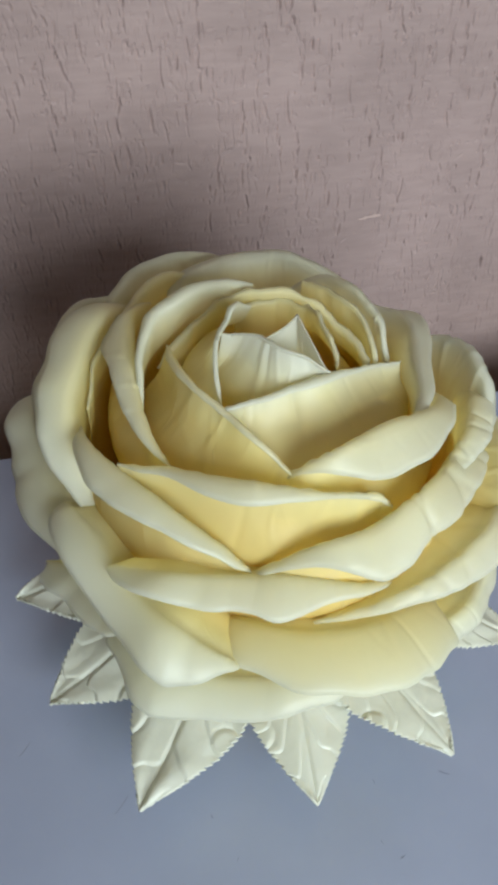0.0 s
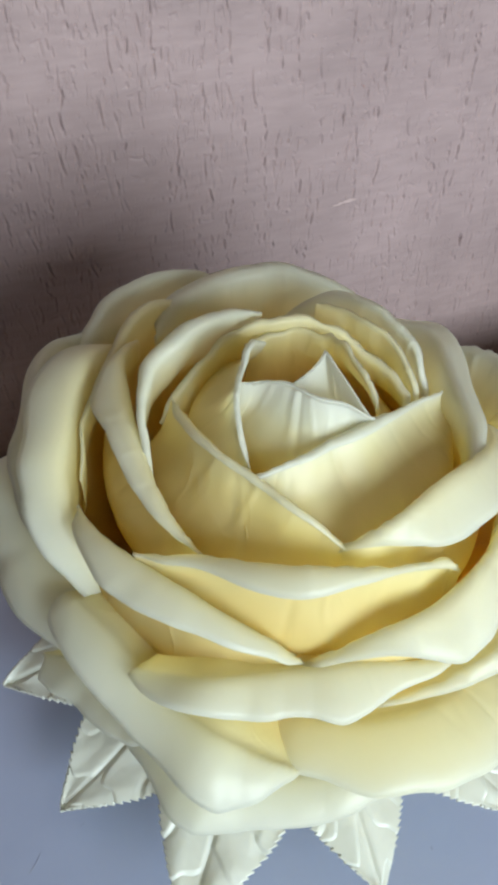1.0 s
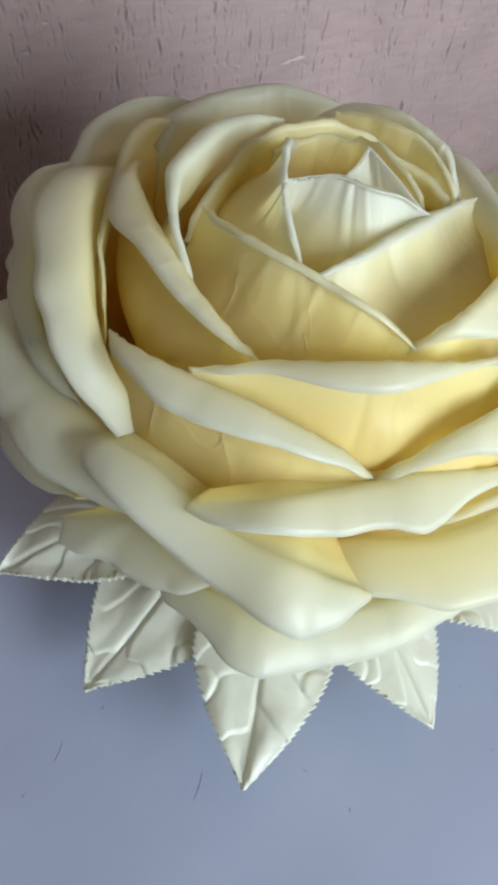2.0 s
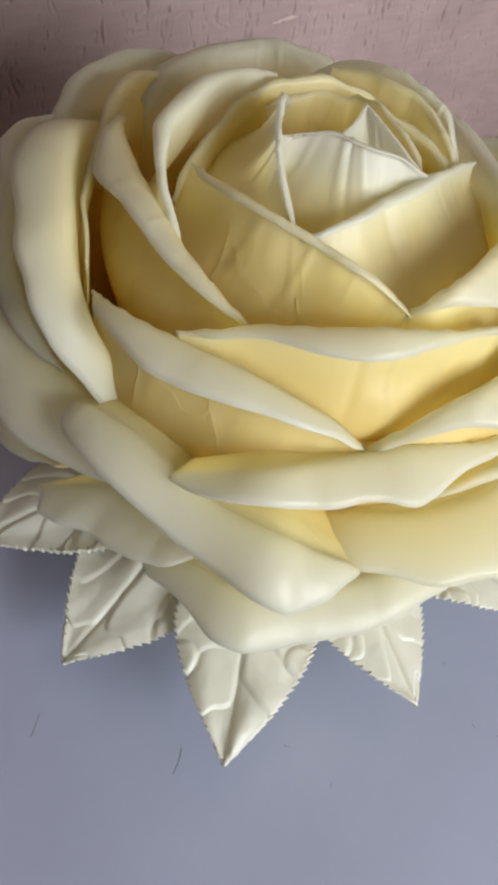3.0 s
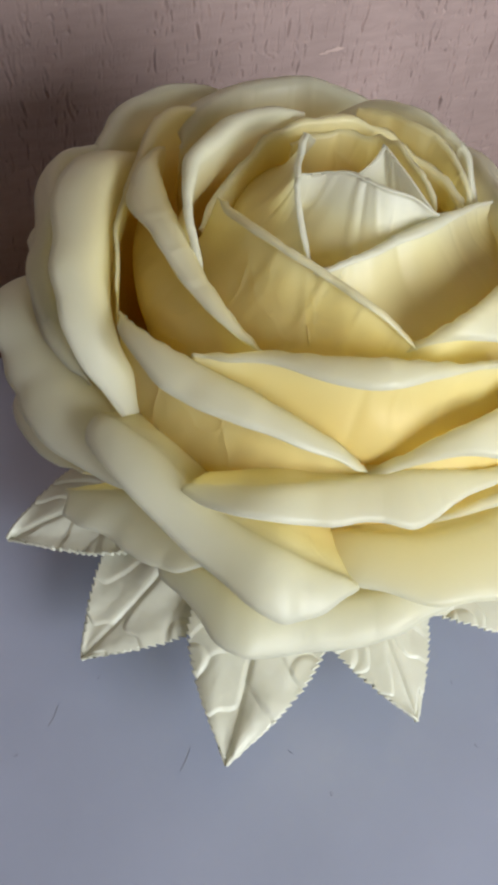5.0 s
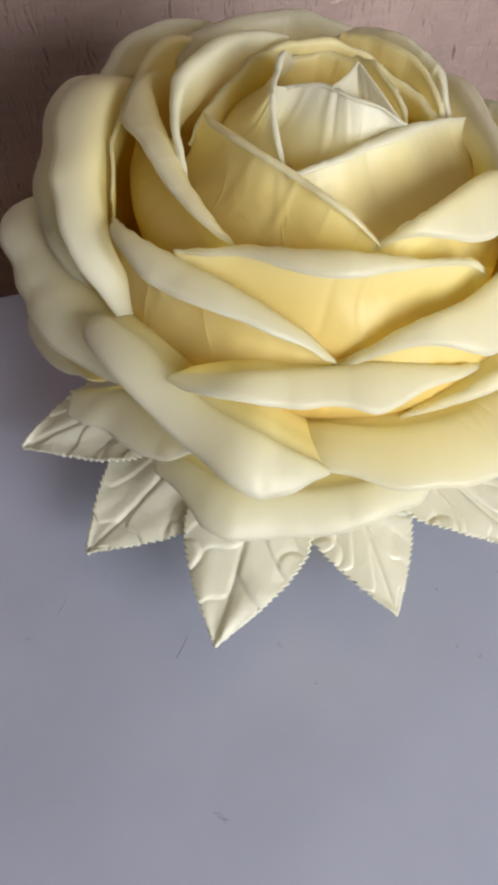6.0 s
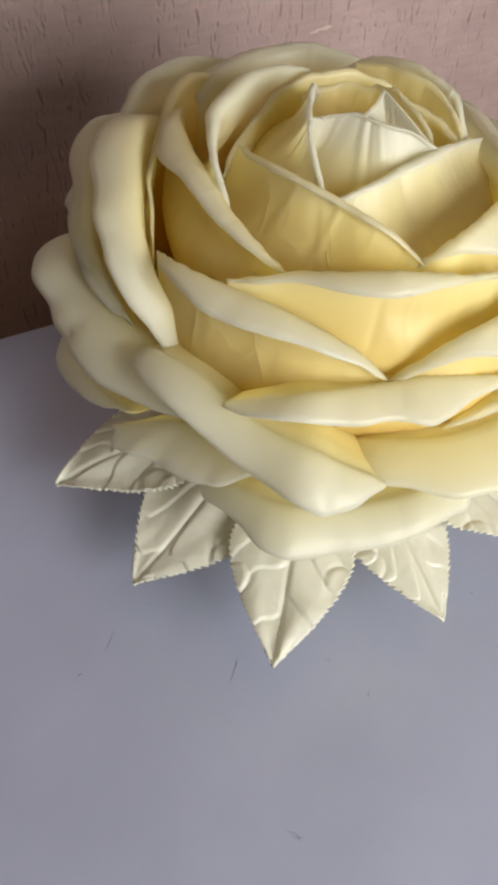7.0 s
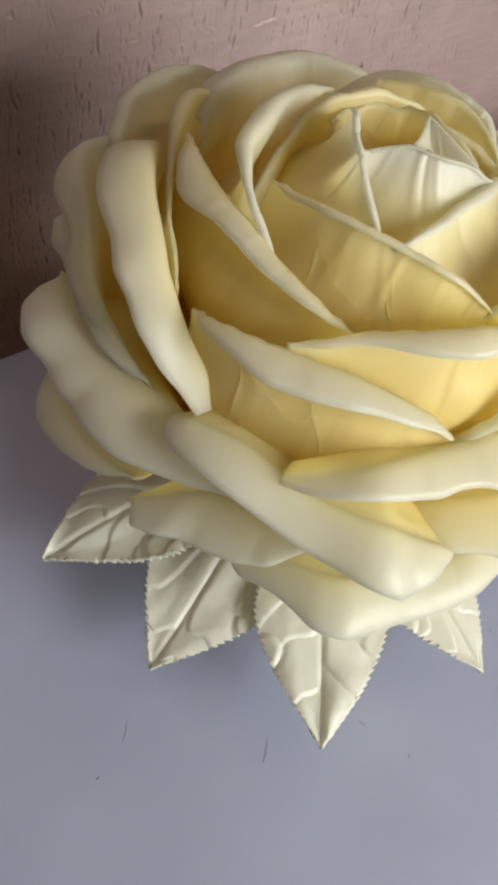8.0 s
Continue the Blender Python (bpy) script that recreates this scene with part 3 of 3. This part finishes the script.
# ---------------------------------------------------------------- the room
def groove_field(xs, zs):
    """Depth of the scratched plaster: short upright grooves in loose clusters, and faint roller marks."""
    rng = np.random.RandomState(7)
    h = np.zeros((len(xs), len(zs)))
    step = xs[1] - xs[0]
    marks = []
    # chains of grooves run down loose upright lines, with small crosswise dents among them
    for n in range(1500):
        cx, cz = rng.uniform((xs[0], zs[0]), (xs[-1], zs[-1]))
        run, slope, heavy = rng.gamma(2.0, 0.016), rng.normal(-0.06, 0.06), rng.uniform(0.3, 1.0)
        z = 0.0
        while z < run:
            length = 0.0035 + rng.gamma(1.6, 0.0044)
            marks.append((cx + slope * z + rng.normal(0, 0.0012), cz + z, length, heavy, rng.normal(slope, 0.10), False))
            z += length * rng.uniform(0.7, 2.2)
    for n in range(1500):
        cx, cz = rng.uniform((xs[0], zs[0]), (xs[-1], zs[-1]))
        marks.append((cx, cz, 0.002 + rng.gamma(1.4, 0.002), rng.uniform(0.2, 0.7), rng.normal(0, 0.3), False))
    for n in range(2600):
        cx, cz = rng.uniform((xs[0], zs[0]), (xs[-1], zs[-1]))
        marks.append((cx, cz, 0.002 + rng.gamma(1.5, 0.0022), rng.uniform(0.1, 0.45), rng.normal(0, 0.35), True))
    for cx, cz, length, heavy, lean, crosswise in marks:
        wide, deep, bend = rng.uniform(0.0006, 0.0014), heavy * rng.uniform(0.0009, 0.0029), rng.normal(0, 8.0)
        reach_x, reach_z = (length, 0.012) if crosswise else (0.012, length)
        i0, i1 = np.searchsorted(xs, (cx - reach_x, cx + reach_x))
        j0, j1 = np.searchsorted(zs, (cz - reach_z, cz + reach_z))
        if i1 <= i0 or j1 <= j0:
            continue
        X, Z = np.meshgrid(xs[i0:i1] - cx, zs[j0:j1] - cz, indexing="ij")
        if crosswise:
            X, Z = Z, X
        off = X - lean * Z - bend * Z * Z
        g = np.exp(-(off / wide) ** 2) * np.clip(1.2 - (Z / (length * 0.55)) ** 2, 0, 1)
        lip = np.exp(-((off - 2.2 * wide) / wide) ** 2) * np.clip(1.0 - (Z / (length * 0.55)) ** 2, 0, 1)
        h[i0:i1, j0:j1] += deep * (0.35 * lip - g)
    return h


def plaster_wall():
    x0, x1, z0, z1 = -0.42, 0.62, -0.22, 0.48
    xs, zs = np.arange(x0, x1 + 1e-6, 0.001), np.arange(z0, z1 + 1e-6, 0.0012)
    h = groove_field(xs, zs)
    nx, nz = h.shape
    edge = np.minimum.reduce([np.arange(nx)[:, None] * np.ones((1, nz)), (nx - 1 - np.arange(nx))[:, None] * np.ones((1, nz)), np.arange(nz)[None] * np.ones((nx, 1)), (nz - 1 - np.arange(nz))[None] * np.ones((nx, 1))])
    h *= np.clip(edge / 6, 0, 1)
    X, Z = np.meshgrid(xs, zs, indexing="ij")
    verts = np.stack([X, WALL_Y - h, Z], -1).reshape(-1, 3)
    at = np.arange(nx * nz).reshape(nx, nz)
    q = np.stack([at[:-1, :-1], at[1:, :-1], at[1:, 1:], at[:-1, 1:]], -1).reshape(-1, 4)
    me = bpy.data.meshes.new("wall_back")
    extra = []
    n0 = len(verts)
    # the plain rest of the wall round the worked field, and its back
    outer = [(ROOM_L, FLOOR), (ROOM_R, FLOOR), (ROOM_R, CEIL), (ROOM_L, CEIL)]
    corner = [int(at[0, 0]), int(at[-1, 0]), int(at[-1, -1]), int(at[0, -1])]
    add = [(x, WALL_Y, z) for x, z in outer] + [(x, WALL_Y + 0.15, z) for x, z in outer]
    rims = [[int(v) for v in at[:, 0]], [int(v) for v in at[-1, :]], [int(v) for v in at[::-1, -1]], [int(v) for v in at[0, ::-1]]]
    for k, rim in enumerate(rims):
        extra.append([n0 + k, n0 + (k + 1) % 4] + rim[::-1])
        extra.append([n0 + (k + 1) % 4, n0 + k, n0 + 4 + k, n0 + 4 + (k + 1) % 4])
    extra.append([n0 + 4, n0 + 7, n0 + 6, n0 + 5])
    me.from_pydata(np.vstack([verts, add]).tolist(), [], q.tolist() + extra)
    me.polygons.foreach_set("use_smooth", [True] * len(q) + [False] * len(extra))
    me.materials.append(WALL)
    me.update()
    return tagged(new("wall_back", me), "dusty pink painted plaster wall with upright scratches", "wall", kind="structure")


plaster_wall()
tagged(box_object("wall_left", (ROOM_L - 0.15, ROOM_F, FLOOR), (ROOM_L, WALL_Y, CEIL), SHADE_PAINT), "unseen brown wall, made dark to hold back fill light", "wall", kind="structure")
tagged(box_object("wall_right", (ROOM_R, ROOM_F, FLOOR), (ROOM_R + 0.15, WALL_Y, CEIL), ROOM_PAINT), "plain painted wall", "wall", kind="structure")
tagged(box_object("ceiling", (ROOM_L - 0.15, ROOM_F - 0.15, CEIL), (ROOM_R + 0.15, WALL_Y + 0.15, CEIL + 0.15), CEILING_PAINT), "white ceiling", "ceiling", kind="structure")
tagged(box_object("floor", (ROOM_L - 0.15, ROOM_F - 0.15, FLOOR - 0.1), (ROOM_R + 0.15, WALL_Y + 0.15, FLOOR), FLOOR_WOOD), "brown wooden floor", "floor", kind="structure")
front = tagged(new("wall_front"), "plain painted wall with a window", "wall", kind="structure")
for low, high in (
    ((ROOM_L, ROOM_F - 0.15, FLOOR), (WIN_X0, ROOM_F, CEIL)),
    ((WIN_X1, ROOM_F - 0.15, FLOOR), (ROOM_R, ROOM_F, CEIL)),
    ((WIN_X0, ROOM_F - 0.15, FLOOR), (WIN_X1, ROOM_F, WIN_Z0)),
    ((WIN_X0, ROOM_F - 0.15, WIN_Z1), (WIN_X1, ROOM_F, CEIL)),
):
    box_object("wall_piece", low, high, ROOM_PAINT, front)


# ---------------------------------------------------------------- small marks
def lint(x, y, turn, length, bend=0.2, mat=None):
    """A short bent fibre lying on the table; in SCUFF grey it stands in for a scuff mark."""
    n, r = 9, 0.00016
    verts, faces = [], []
    for k in range(n):
        s = k / (n - 1) - 0.5
        for m in range(5):
            a = 2 * math.pi * m / 5
            verts.append((s * length, bend * length * (s * s * 4 - 1) * 0.5 + r * math.cos(a), r + r * math.sin(a)))
    for k in range(n - 1):
        for m in range(5):
            faces.append((k * 5 + m, k * 5 + (m + 1) % 5, k * 5 + 5 + (m + 1) % 5, k * 5 + 5 + m))
    faces += [(4, 3, 2, 1, 0), tuple((n - 1) * 5 + m for m in range(5))]
    ob = mesh_object("lint", verts, faces, mat or SPECK)
    ob.matrix_world = Matrix.Translation((x, y, 0)) @ Matrix.Rotation(radians(turn), 4, "Z")
    return tagged(ob, "thin mark on the table, dark lint fibres and grey scuffs alike", "lint", "lint on the table")


lint(-0.048, 0.292, -60, 0.004)
lint(0.160, 0.286, -30, 0.009, 0.1)
lint(0.096, 0.291, 80, 0.003)
lint(-0.200, 0.383, 48, 0.016, 0.1, SCUFF)
lint(-0.122, 0.317, 45, 0.018, 0.1, SCUFF)
lint(-0.136, 0.188, -35, 0.009, 0.3, SCUFF)
lint(0.100, 0.227, 20, 0.004)
lint(0.087, 0.241, -70, 0.003)
lint(-0.232, 0.366, 10, 0.003)
lint(-0.034, 0.254, 60, 0.003)
lint(-0.093, 0.101, 80, 0.008, 0.2, SCUFF)
lint(-0.160, 0.399, 30, 0.004, 0.2, SCUFF)
lint(-0.139, 0.189, 120, 0.011, 0.5, SCUFF)


def scuff(x, z, length, high, turn):
    """A thin ragged smear of paler paint on the plaster."""
    n, verts, faces = 24, [], []
    for k in range(n):
        s = k / (n - 1)
        w = high * (0.25 + 0.75 * math.sin(math.pi * s)) * (0.6 + 0.5 * noise.noise((s * 9, x * 40, 1.0)))
        m = 0.0015 * noise.noise((s * 5, z * 30, 4.0))
        verts += [((s - 0.5) * length, 0, m - w / 2), ((s - 0.5) * length, -0.0003, m), ((s - 0.5) * length, 0, m + w / 2)]
    for k in range(n - 1):
        for e in (0, 1):
            faces.append((k * 3 + e, k * 3 + 3 + e, k * 3 + 4 + e, k * 3 + 1 + e))
    ob = mesh_object("paint_scuff", verts, faces, CHIP)
    ob.matrix_world = Matrix.Translation((x, WALL_Y - 0.0006, z)) @ Matrix.Rotation(radians(turn), 4, "Y")
    return tagged(ob, "pale ragged scuff of paint on the pink wall", "scuff")


scuff(0.266, 0.181, 0.030, 0.007, -8)
